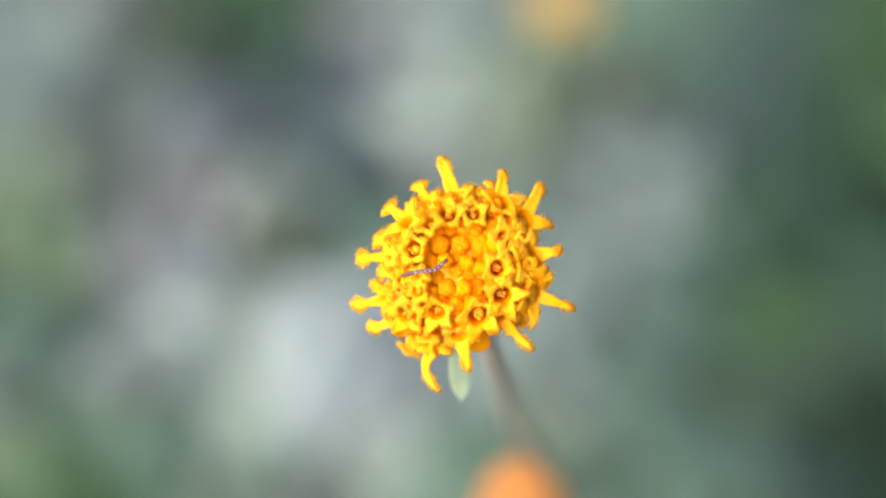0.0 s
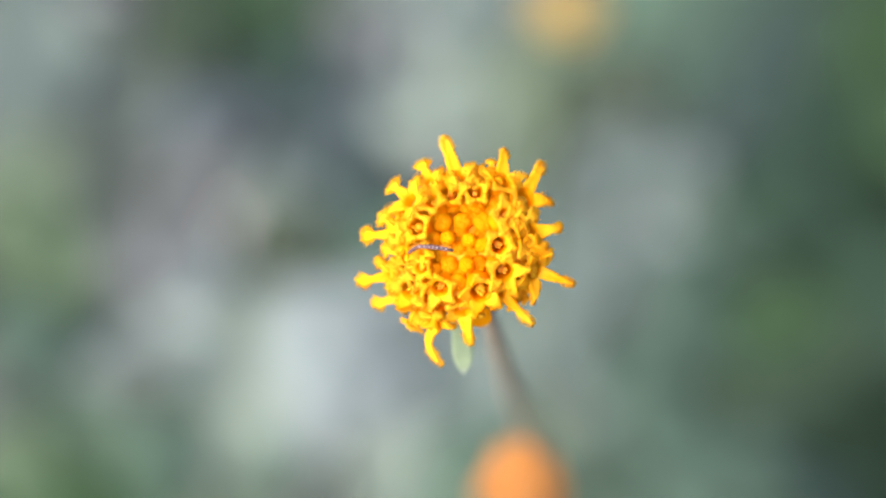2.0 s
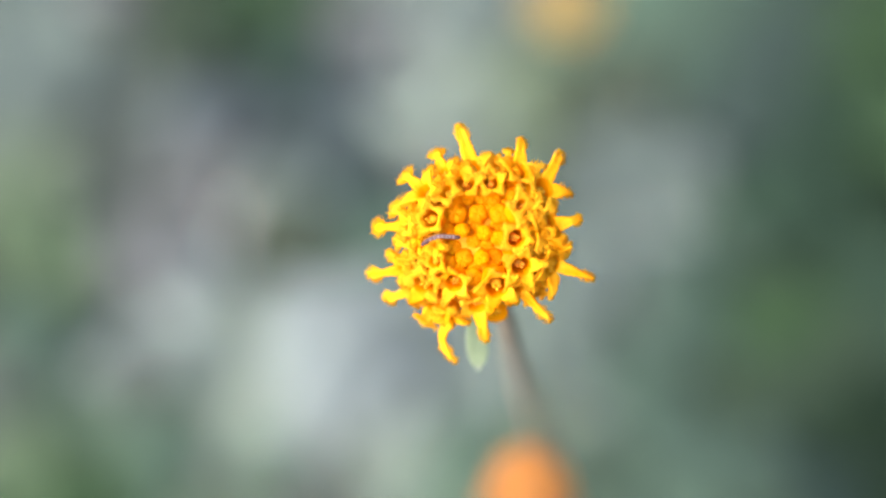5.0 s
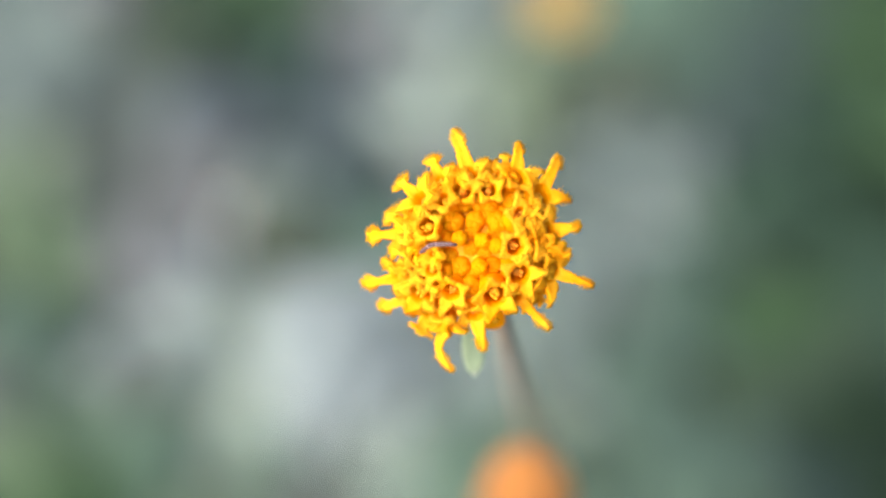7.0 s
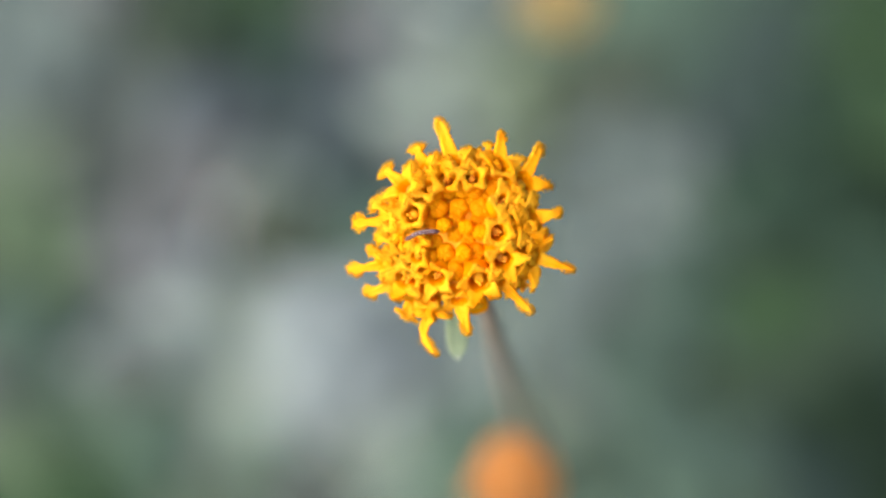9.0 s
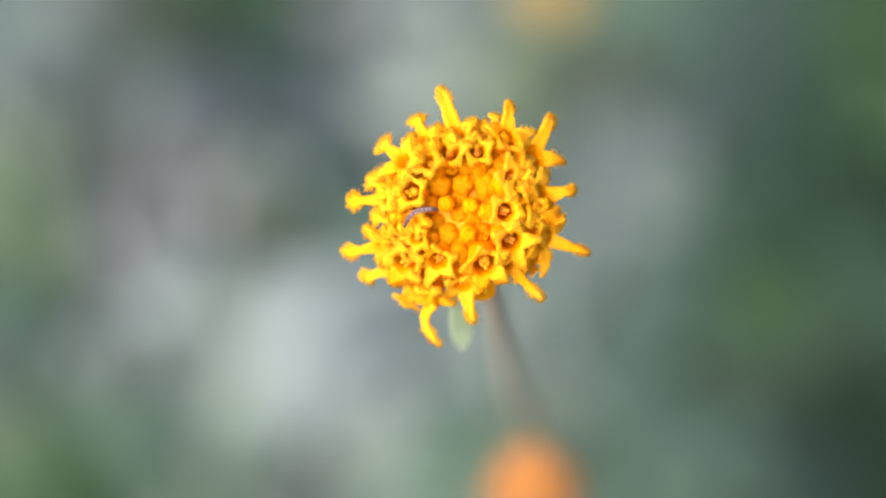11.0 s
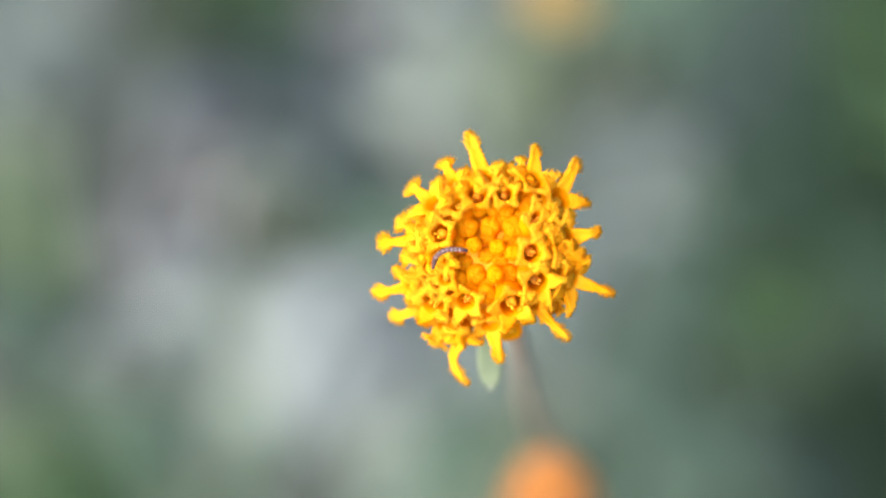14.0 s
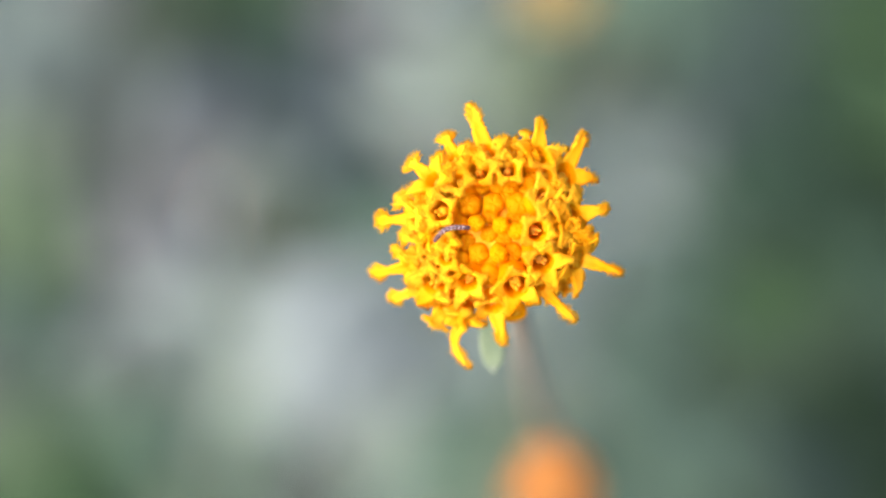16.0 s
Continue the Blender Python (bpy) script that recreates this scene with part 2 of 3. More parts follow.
        spike(bm, p + Vector((rng.uniform(-.07, .07), rng.uniform(-.07, .07), 0)) * MM - way * 0.03 * MM, way * rng.uniform(0.07, 0.13) * MM, 0.045 * MM)
    grow = 1.25 + 0.8 * knob if tip else 1.05
    for p, d in edge:
        for k in range(fringe // 3 if rng.random() < fringe / 9 else 0):
            way = (d + Vector((rng.uniform(-.6, .6), rng.uniform(-.6, .6), rng.uniform(-.3, .7)))).normalized()
            spike(bm, p - way * 0.03 * MM - d.normalized() * rng.uniform(-0.03, 0.05) * MM, way * rng.uniform(0.14, 0.30) * grow * MM, 0.05 * MM)
    return bm


def anther_column(rng, mouth, axis, r, sunk=0.45):
    """The joined anthers that fill a floret's mouth, five blunt teeth round a hollow."""
    bm = bmesh.new()
    axis = axis.normalized()
    u, v = frame_of(axis, Vector((rng.uniform(-1, 1), rng.uniform(-1, 1), 0)))
    for k in range(5):
        a = 2 * math.pi * k / 5
        out = u * math.cos(a) + v * math.sin(a)
        base = mouth - axis * r * 2.2 + out * r * 0.30
        if rng.random() < 0.2:
            continue
        top = mouth - axis * r * (sunk + rng.uniform(-0.35, 0.6)) + out * r * rng.uniform(0.15, 0.55)
        tube(bm, [base, (base + top) / 2 + out * r * 0.06, top - (top - base) * 0.12, top], [r * 0.26, r * 0.27, r * 0.22, r * 0.06], 6)
    tube(bm, [mouth - axis * r * 2.2, mouth - axis * r * (sunk + 0.55)], [r * 0.7, r * 0.5], 8)
    return bm


def closed_bud(rng, top, axis, r, hair=36):
    """An unopened floret: a swollen rounded knob with five faint seams and a puckered top."""
    bm = bmesh.new()
    axis = axis.normalized()
    u, v = frame_of(axis, Vector((rng.uniform(-1, 1), rng.uniform(-1, 1), 0)))
    n, rows = 20, []
    prof = [(-4.0, 0.80), (-2.6, 0.88), (-1.6, 0.97), (-0.9, 1.03), (-0.45, 1.0), (-0.12, 0.86), (0.08, 0.62), (0.16, 0.36), (0.06, 0.10)]
    for h, w in prof:
        ring = []
        for k in range(n):
            a = 2 * math.pi * k / n
            seam = 1 + (0.07 if h > -0.2 else 0.035) * (1 - 2 * abs(math.cos(2.5 * a)) ** 6)
            lift = -0.14 * r * abs(math.cos(2.5 * a)) ** 4 if h > -0.2 else 0
            ring.append(bm.verts.new(top + axis * (h * r + lift) + (u * math.cos(a) + v * math.sin(a)) * r * w * seam * rng.uniform(0.96, 1.04)))
        rows.append(ring)
    for a, b in zip(rows, rows[1:]):
        for k in range(n):
            bm.faces.new((a[k], a[(k + 1) % n], b[(k + 1) % n], b[k]))
    bm.faces.new(rows[-1]), bm.faces.new(rows[0][::-1])
    for k in range(hair):
        a, h = rng.uniform(0, 6.283), rng.uniform(-0.22, 0.1)
        d = (u * math.cos(a) + v * math.sin(a))
        spike(bm, top + axis * h * r + d * r * (0.8 if h < -0.1 else 0.55), (d + axis * rng.uniform(0.5, 1.5)).normalized() * rng.uniform(0.1, 0.22) * MM, 0.035 * MM)
    return bm


def bract(rng, base, end, width, normal, hair=30):
    """A narrow leafy bract with a hairy margin, from base to end."""
    bm = bmesh.new()
    d = end - base
    side = d.cross(normal).normalized()
    up = side.cross(d).normalized()
    row, edge = None, []
    for i in range(9):
        s = i / 8
        w = width * 0.5 * (0.55 + 0.9 * s - 1.25 * s ** 4) * (1 if i < 8 else 0.4)
        p = base + d * s + up * d.length * 0.12 * math.sin(math.pi * s)
        line = [bm.verts.new(p + side * w * j / 2 + up * 0.18 * w * (abs(j) / 2) ** 2) for j in range(-2, 3)]
        edge += [(line[0].co.copy(), -side), (line[4].co.copy(), side)]
        if row:
            for j in range(4):
                bm.faces.new((row[j], row[j + 1], line[j + 1], line[j]))
        row = line
    thicken(bm, 0.15 * MM)
    for k in range(hair):
        p, o = rng.choice(edge)
        way = (o + d.normalized() * rng.uniform(0, 1) + up * rng.uniform(-.4, .4)).normalized()
        spike(bm, p, way * rng.uniform(0.08, 0.2) * MM, 0.013 * MM)
    return bm


def dome_part(parent, centre, axis, radius, height, mat, name):
    """The swollen base that carries the florets."""
    bm = bmesh.new()
    u, v = frame_of(axis)
    rows = []
    for i in range(9):
        a = math.pi * (i / 8 - 0.5) * 0.98
        rows.append([bm.verts.new(centre + axis * math.sin(a) * height + (u * math.cos(b) + v * math.sin(b)) * math.cos(a) * radius * (1 + 0.03 * math.cos(7 * b))) for b in (2 * math.pi * k / 28 for k in range(28))])
    for a, b in zip(rows, rows[1:]):
        for k in range(28):
            bm.faces.new((a[k], a[(k + 1) % 28], b[(k + 1) % 28], b[k]))
    bm.faces.new(rows[-1]), bm.faces.new(rows[0][::-1])
    return part(name, bm, mat, parent)


# open florets: mouth x, y, z and mouth radius, mm, from the middle of the head; way of one lobe, degrees; lobe length
OPEN = [
    (-0.94, 3.53, 1.04, 0.45, 157, 1.0),
    (0.61, 3.56, 1.09, 0.38, 96, 1.05),
    (-3.47, -2.64, 0.17, 0.56, 236, 0.95),
    (-1.63, -2.54, 0.81, 0.45, 30, 1.05),
    (0.95, -2.74, 1.45, 0.57, 108, 1.0),
    (2.39, -1.47, 1.60, 0.49, 150, 1.25),
    (2.11, 0.20, 1.63, 0.44, 137, 1.0),
    (-3.11, 1.36, 1.09, 0.45, 170, 1.05),
    (-3.96, -1.42, 0.12, 0.30, 90, 1.2),
    (-2.80, -1.26, 0.83, 0.31, 115, 1.2),
    (2.92, 0.98, 0.98, 0.31, 20, 1.3),
    (-2.70, -0.23, 0.94, 0.31, 60, 1.1),
]
# outer florets with one drawn-out lobe: mouth x, y, z, radius, end of the lobe x, y, how far its end swells and how far it bends aside
LONG_UPPER = [
    (-0.49, 4.44, 0.52, 0.42, -1.35, 7.05, 0.25, 0),
    (0.94, 4.38, 0.32, 0.38, 0.84, 5.18, 0, 0),
    (1.68, 4.53, -0.02, 0.31, 1.61, 5.48, 0, 0),
    (2.36, 4.24, 0.33, 0.47, 2.45, 6.21, 0, 0),
    (3.83, 3.17, 0.02, 0.58, 4.89, 5.43, 0.15, 0),
    (2.53, 1.98, 1.23, 0.45, 3.69, 2.71, 0, 0),
    (4.01, 0.81, 0.58, 0.63, 6.1, 1.33, 0, 0),
    (3.67, -0.34, 0.59, 0.4, 5.15, 0.11, 0.1, 0),
    (-4.45, 0.91, -0.03, 0.38, -6.54, 0.76, 0.4, 0),
    (-4.17, 1.39, 0.04, 0.35, -5.34, 2.06, 0.5, 0),
    (-3.4, 2.99, 0.36, 0.52, -4.63, 4.04, 0.6, 0),
    (-2.22, 4.1, 0.31, 0.38, -2.71, 5.4, 0.5, 0),
]
LONG_LOWER = [
    (4.29, -1.43, -0.11, 0.68, 6.98, -2.37, 0, 0),
    (2.25, -2.85, 0.45, 0.38, 4.30, -4.92, 0.1, 0),
    (3.41, -2.87, -1.35, 0.45, 3.95, -3.48, 0, 0),
    (-0.24, -4.01, -0.08, 0.44, 0.33, -6.18, 0.1, 0),
    (-1.88, -4.61, -0.94, 0.44, -1.58, -7.6, 0.15, -1.3),
    (-2.73, -4.02, -0.8, 0.58, -3.5, -5.05, 0.8, 0),
    (-4.08, -3.09, -1.48, 0.42, -5.9, -3.65, 0.35, 0),
    (-4.69, -1.8, -0.75, 0.38, -6.9, -2.13, 0.35, 0),
    (-4.4, -1.41, -0.58, 0.3, -5.68, -0.78, 0.2, 0),
    (-3.89, -0.24, 0.18, 0.33, -5.19, -0.07, 0.3, 0),
]
LONG_BETWEEN = [
    (3.02, 1.5, 1.04, 0.42, 3.72, 1.95, 0, 0),
    (3.44, 0.29, 0.9, 0.42, 4.57, 0.63, 0, 0),
    (4.11, -0.41, 0.1, 0.45, 5.17, -0.7, 0.1, 0),
    (3.22, -2.27, -0.22, 0.4, 3.99, -2.38, 0, 0),
    (-2.08, 2.95, 0.98, 0.35, -2.7, 3.47, 0.2, 0),
    (-3.82, 0.53, 0.41, 0.31, -4.73, 0.42, 0.2, 0),
]
# closed buds in the hollow middle: x, y, radius; and florets about to open
BUDS = [
    (-1.56, 1.70, 0.63),
    (-0.18, 1.70, 0.57),
    (1.23, 1.64, 0.63),
    (-1.08, -1.12, 0.56),
    (-0.49, -2.33, 0.59),
    (-2.18, 0.57, 0.56),
    (0.89, -1.09, 0.52),
    (-2.01, -1.36, 0.42),
    (2.06, 2.95, 0.49),
]
HALF = [
    (-1.18, 0.64, 0.49),
    (0.20, 0.50, 0.49),
    (1.06, 0.16, 0.49),
    (0.06, -1.08, 0.51),
]
# the stalk, from the head down into the soil
STEM = [
    (0.60, -1.00, -4.20),
    (2.04, -5.42, -15.50),
    (3.51, -9.43, -36.00),
    (5.73, -15.22, -63.00),
    (8.85, -22.01, -94.00),
    (12.88, -31.06, -135.84),
    (13.24, -48.97, -168.30),
    (13.66, -69.87, -206.18),
    (14.44, -108.69, -276.53),
    (15.88, -180.34, -406.41),
    (18.88, -329.63, -676.98),
]

def lean(x, y, full=42.0, at=4.35):
    """The way a floret points at a place on the head."""
    out = Vector((x, y, 0)) - POLE
    r = out.length
    a = radians(full) * min(1.25, r / at)
    return (out.normalized() * math.sin(a) + Vector((0, 0, 1)) * math.cos(a)) if r > 1e-6 else Vector((0, 0, 1))


def flower():
    """The flower in focus, in its own space with the middle of the head at its origin."""
    rng = random.Random(7)
    top = new("flower")
    tagged(top, "yellow disc flower with fringed tubular florets on brown stalk", "flower")
    core = dome_part(top, Vector((0.1, 0.4, -3.2)) * MM, Vector((0.0, 0.2, 0.98)), 4.7 * MM, 2.2 * MM, CORE, "receptacle")
    core.location.z = 1.0 * MM
    for x, y, z, r, turn, size in OPEN:
        m, a = Vector((x, y, z)) * MM, lean(x, y, 30)
        fl = part("disc_floret", corolla(rng, m, a, r * 1.22 * MM, 3.4 * MM, None, size * 1.12, 10, 1.0, 0.0, turn), PETAL, top, "", BUD)
        young = rng.random() < 0.5
        part("anther_column", anther_column(rng, m, a, r * 1.0 * MM, 0.05 if young else 0.35), ANTHER_YOUNG if young else ANTHER, fl, "young orange anthers" if young else "brown anthers")
    for x, y, z, r, tx, ty, knob, bend in LONG_UPPER + LONG_LOWER + LONG_BETWEEN:
        m, a = Vector((x, y, z)) * MM, lean(x, y, 44)
        reach = math.hypot(tx - x, ty - y)
        tip = Vector((x + (tx - x) * 0.935, y + (ty - y) * 0.935, z - 0.35 * reach + 0.1)) * MM
        fl = part("disc_floret", corolla(rng, m, a, r * 1.2 * MM, 3.2 * MM, tip, 1.25, 14, 1.0, bend * MM, None, knob), PETAL, top, "", BUD)
        young = rng.random() < 0.5
        part("anther_column", anther_column(rng, m, a, r * 1.0 * MM, 0.05 if young else 0.35), ANTHER_YOUNG if young else ANTHER, fl, "young orange anthers" if young else "brown anthers")
    # low florets between the others, all in bud orange to colour in their warm shade
    for k in range(22):
        a = 2 * math.pi * (k + rng.uniform(-.3, .3)) / 22
        q = rng.uniform(3.0, 3.8)
        x, y = POLE.x + q * math.cos(a), POLE.y - 0.45 + q * math.sin(a) * 1.05
        m = Vector((x, y, 0.6 - q * q / 12)) * MM
        part("disc_floret", corolla(rng, m, lean(x, y, 60), rng.uniform(.42, .5) * MM, 2.4 * MM, None, 1.0, 8), BUD, top, "", BUD)
    for x, y, r in BUDS:
        part("floret_bud", closed_bud(rng, Vector((x, y, 0.50)) * MM, lean(x, y, 30), r * 1.03 * MM), CLOSED, top, "closed orange floret bud")
    for x, y, r in HALF:
        part("opening_floret", closed_bud(rng, Vector((x, y, 1.10)) * MM, lean(x, y, 25), r * 0.92 * MM, 110), BUD, top, "floret about to open with a downy crown")
    spots = [(x, y) for x, y, r in BUDS + HALF] + [(v[0], v[1]) for v in OPEN + LONG_UPPER + LONG_LOWER + LONG_BETWEEN]
    for k in range(900):
        a, q = rng.uniform(0, 6.283), 2.9 * math.sqrt(rng.random())
        x, y = POLE.x + q * math.cos(a), POLE.y - 0.3 + q * math.sin(a)
        if min(math.hypot(x - v[0], y - v[1]) for v in spots) > 0.70:
            spots.append((x, y))
            part("floret_bud", closed_bud(rng, Vector((x, y, 0.2)) * MM, lean(x, y, 30), 0.5 * MM), CLOSED, top, "closed orange floret bud")
    for k in range(9):
        a = 2 * math.pi * k / 9 + 0.2
        d = Vector((math.cos(a), math.sin(a), 0))
        part("inner_bract", bract(rng, Vector((0.4, -0.6, -4.6)) * MM + d * 1.0 * MM, Vector((0.1, 0.2, -1.2)) * MM + d * 3.7 * MM, 2.2 * MM, d, 12), BRACT_DRY, top, "dry brown inner bract")
    part("outer_bract", bract(rng, Vector((-0.25, -3.6, -4.6)) * MM, Vector((-0.05, -8.5, -6.0)) * MM, 1.5 * MM, Vector((0, 0, 1)), 260), BRACT, top, "pale green hairy bract")
    for k in range(5):
        a = 0.15 + 0.62 * k
        d = Vector((math.cos(a), math.sin(a), 0))
        part("outer_bract", bract(rng, Vector((0.4, -0.6, -4.6)) * MM + d * 1.2 * MM, Vector((0.2, -0.3, -3.9)) * MM + d * 3.2 * MM, 1.4 * MM, Vector((0, 0, 1)), 30), BRACT, top, "pale green hairy bract")
    part("wilted_ray", bract(rng, Vector((0.9, -3.6, -2.0)) * MM, Vector((1.05, -5.2, -2.9)) * MM, 1.5 * MM, Vector((0, 0.4, 1)), 6), BUD, top, "wilted orange ray petal")
    bm = bmesh.new()
    line = spline([Vector(p) * MM for p in STEM], 8)
    tube(bm, line, [(0.55 + 0.3 * min(1, i / 40) + (0.5 if i < 2 else 0)) * MM for i in range(len(line))], 12)
    part("stalk", bm, STALK, top)
    return top


def other_flower(label, seed, mat_a, mat_b, rim_mat, radius, rise, stalk_to, stalk_mat, power=2.0):
    """Another head of the same kind, its florets set in a spiral on a raised dome; the head's middle is the origin."""
    rng = random.Random(seed)
    top = new("flower")
    tagged(top, label, "flower")
    dome_part(top, Vector((0, 0, -1.0)) * MM, Vector((0, 0, 1)), radius * 0.72 * MM, rise * 0.8 * MM, mat_b, "receptacle")
    n = 46
    for k in range(n):
        q = math.sqrt((k + 0.5) / n)
        a = k * 2.39996
        x, y, z = radius * q * math.cos(a), radius * q * math.sin(a), rise * (1 - q ** power) - 0.6
        ax = Vector((x, y, 0)) * 0.9 / radius + Vector((0, 0, 1.05 - 0.8 * q))
        m = Vector((x, y, z)) * MM
        if q < 0.45:
            part("floret_bud", closed_bud(rng, m, ax, 0.62 * MM), mat_b, top)
        else:
            part("disc_floret", corolla(rng, m, ax, 0.6 * MM, 2.2 * MM, None, 1.2, 4), (rim_mat if q > 0.8 else mat_a) if rng.random() < 0.8 else mat_b, top, "", mat_b)
    for k in range(8):
        a = 2 * math.pi * k / 8
        d = Vector((math.cos(a), math.sin(a), 0))
        part("outer_bract", bract(rng, Vector((0, 0, -4.5)) * MM + d * 0.8 * MM, Vector((0, 0, -2.0)) * MM + d * radius * 0.95 * MM, 2.2 * MM, d, 10), BRACT, top, "pale green hairy bract")
    bm = bmesh.new()
    line = spline([Vector((0, 0, -3.5)) * MM, Vector((0, 0, -12)) * MM, *[stalk_to * g for g in (0.045, 0.10, 0.22, 0.46, 1.0)]], 6)
    tube(bm, line, [0.9 * MM + 0.4 * MM * min(1, i / 12) for i in range(len(line))], 10)
    part("stalk", bm, stalk_mat, top)
    return top


# ---- the larva on the flower ----
SEGMENTS = 11


def larva():
    """A slim ringed caterpillar; its rings are set along its back by pose."""
    rng = random.Random(3)
    top = new("caterpillar")
    tagged(top, "tiny purple-brown caterpillar with pale back spots on yellow florets", "caterpillar")
    rings = []
    for k in range(SEGMENTS):
        bm = bmesh.new()
        head, tail = k == SEGMENTS - 1, k == 0
        w = 0.145 * (0.78 if head else 0.72 if tail else 1.0 - 0.12 * abs(k - 5) / 5)
        rows = []
        for s, q in ((-0.19, 0.55), (-0.15, 0.84), (-0.06, 1.0), (0.05, 1.0), (0.13, 0.86), (0.18, 0.6)):
            rows.append([bm.verts.new(Vector((s * 1.15, math.cos(a) * w * q, math.sin(a) * w * q * 0.95)) * MM) for a in (2 * math.pi * j / 12 for j in range(12))])
        for a, b in zip(rows, rows[1:]):
            for j in range(12):
                bm.faces.new((a[j], a[(j + 1) % 12], b[(j + 1) % 12], b[j]))
        bm.faces.new(rows[-1]), bm.faces.new(rows[0][::-1])
        for j in range(5):
            a = rng.uniform(0.2, 2.9)
            d = Vector((rng.uniform(-.3, .3), math.cos(a), math.sin(a)))
            spike(bm, d * w * 0.95 * MM, d * 0.12 * MM, 0.012 * MM)
        seg = part("head" if head else "segment", bm, HEADM if head else BODY, top, "dark head" if head else "")
        if not head and k > 2:
            for y in (-0.42, 0.42):
                bm = bmesh.new()
                bmesh.ops.create_uvsphere(bm, u_segments=10, v_segments=6, radius=0.032 * MM, matrix=Matrix.Translation(Vector((0.0, y * w, 0.93 * w)) * MM) @ Matrix.Diagonal((1.0, 0.85, 0.6, 1)))
                part("spot", bm, SPOT, seg, "pale raised spot")
            if k in (1, 7, 8, 9):
                for y in (-0.6, 0.6):
                    bm = bmesh.new()
                    tube(bm, [Vector((0, y * w, -0.7 * w)) * MM, Vector((0.02, y * w * 1.2, -1.35 * w)) * MM, Vector((0.03, y * w * 1.1, -1.8 * w)) * MM], [0.05 * MM, 0.035 * MM, 0.012 * MM], 6)
                    part("leg", bm, BODY, seg)
        rings.append(seg)
    return top, rings


# ---- the plants behind ----
def leaf_mesh(rng, mat):
    """A small broad leaf, 1 long, with a folded midrib and a toothed edge, along its own x."""
    bm = bmesh.new()
    row, droop = None, rng.uniform(0.1, 0.3)
    width = rng.uniform(0.62, 0.85)
    for i in range(8):
        s = i / 7
        w = width * 0.5 * math.sin(math.pi * min(1, 0.06 + s ** 0.8 * 0.94)) * (1 + 0.1 * (i % 2)) + 0.012
        line = [bm.verts.new((s, w * j / 2, -droop * s * s + 0.22 * w * (abs(j) / 2) ** 1.2 + rng.uniform(-.02, .02))) for j in range(-2, 3)]
        if row:
            for j in range(4):
                bm.faces.new((row[j], row[j + 1], line[j + 1], line[j]))
        row = line
    thicken(bm, 0.02)
    bmesh.ops.recalc_face_normals(bm, faces=bm.faces)
    data = bpy.data.meshes.new("leaf")
    for f in bm.faces:
        f.smooth = True
    bm.to_mesh(data)
    bm.free()
    data.materials.append(mat)
    return data


LEAF_RNG = random.Random(2)
LEAF_MESHES = {kind: [leaf_mesh(LEAF_RNG, mat) for k in range(5)] for kind, mat in LEAVES.items()}


def twig_mesh():
    bm = bmesh.new()
    tube(bm, [Vector((0, 0, 0)), Vector((0.5, 0, 0)), Vector((1.02, 0, 0))], [0.0008, 0.0006, 0.0005], 5)
    data = bpy.data.meshes.new("twig")
    bm.to_mesh(data)
    bm.free()
    data.materials.append(STEM_GREEN)
    return data


TWIG_MESH = twig_mesh()


def herb(rng, kind, label, x, y, z, r):
    """A low bushy herb: a stem from the soil, twigs, and a loose crown of small leaves about r in radius."""
    bx, by = x + rng.uniform(-.008, .008), y + rng.uniform(-.008, .008)
    top = new("herb")
    top.location = (bx, by, 0)
    tagged(top, label, "herb", kind + " herbs")
    tip = Vector((x - bx, y - by, z - 0.35 * r))
    bm = bmesh.new()
    line = spline([Vector((0, 0, -0.006)), Vector((rng.uniform(-.003, .003), 0, z * 0.5)), tip], 5)
    tube(bm, line, [0.0015 - 0.0006 * i / len(line) for i in range(len(line))], 8)
    part("stem", bm, STEM_GREEN, top)
    for k in range(12):
        a, q = 2.4 * k + rng.uniform(-.4, .4), abs(rng.gauss(0, 0.55)) * r
        p = Vector((x - bx + q * math.cos(a), y - by + q * math.sin(a), max(0.006, z - 0.15 * q + rng.uniform(-0.15, 0.12) * r)))
        size = r * rng.uniform(0.85, 1.35)
        turn = a + rng.uniform(-0.9, 0.9)
        back = Vector((math.cos(turn), math.sin(turn), 0)) * size * 0.5
        base = p - back
        twig = new("twig", TWIG_MESH)
        twig.parent = top
        reach = base - tip
        twig.matrix_basis = Matrix.Translation(tip) @ reach.to_track_quat("X", "Z").to_matrix().to_4x4() @ Matrix.Diagonal((max(reach.length, 0.001), 1, 1, 1))
        ob = new("leaf", rng.choice(LEAF_MESHES[kind]))
        ob.parent = top
        ob.matrix_basis = pose(base.x, base.y, base.z, 0, 0, math.degrees(turn)) @ pose(0, 0, 0, rng.uniform(-16, 16), rng.uniform(-18, 12), 0) @ Matrix.Diagonal((size, size, size, 1))
    return top


# the herbs side by side, row by row away from the camera; a letter for each kind, chosen so its leaf tone carries the
# backdrop's light or shade there
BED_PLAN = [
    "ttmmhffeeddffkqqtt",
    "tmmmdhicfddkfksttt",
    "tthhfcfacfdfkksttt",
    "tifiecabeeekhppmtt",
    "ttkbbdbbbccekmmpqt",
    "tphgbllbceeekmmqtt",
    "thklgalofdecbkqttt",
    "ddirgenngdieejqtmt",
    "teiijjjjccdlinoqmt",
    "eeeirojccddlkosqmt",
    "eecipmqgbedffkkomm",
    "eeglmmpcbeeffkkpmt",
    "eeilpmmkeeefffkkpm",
]


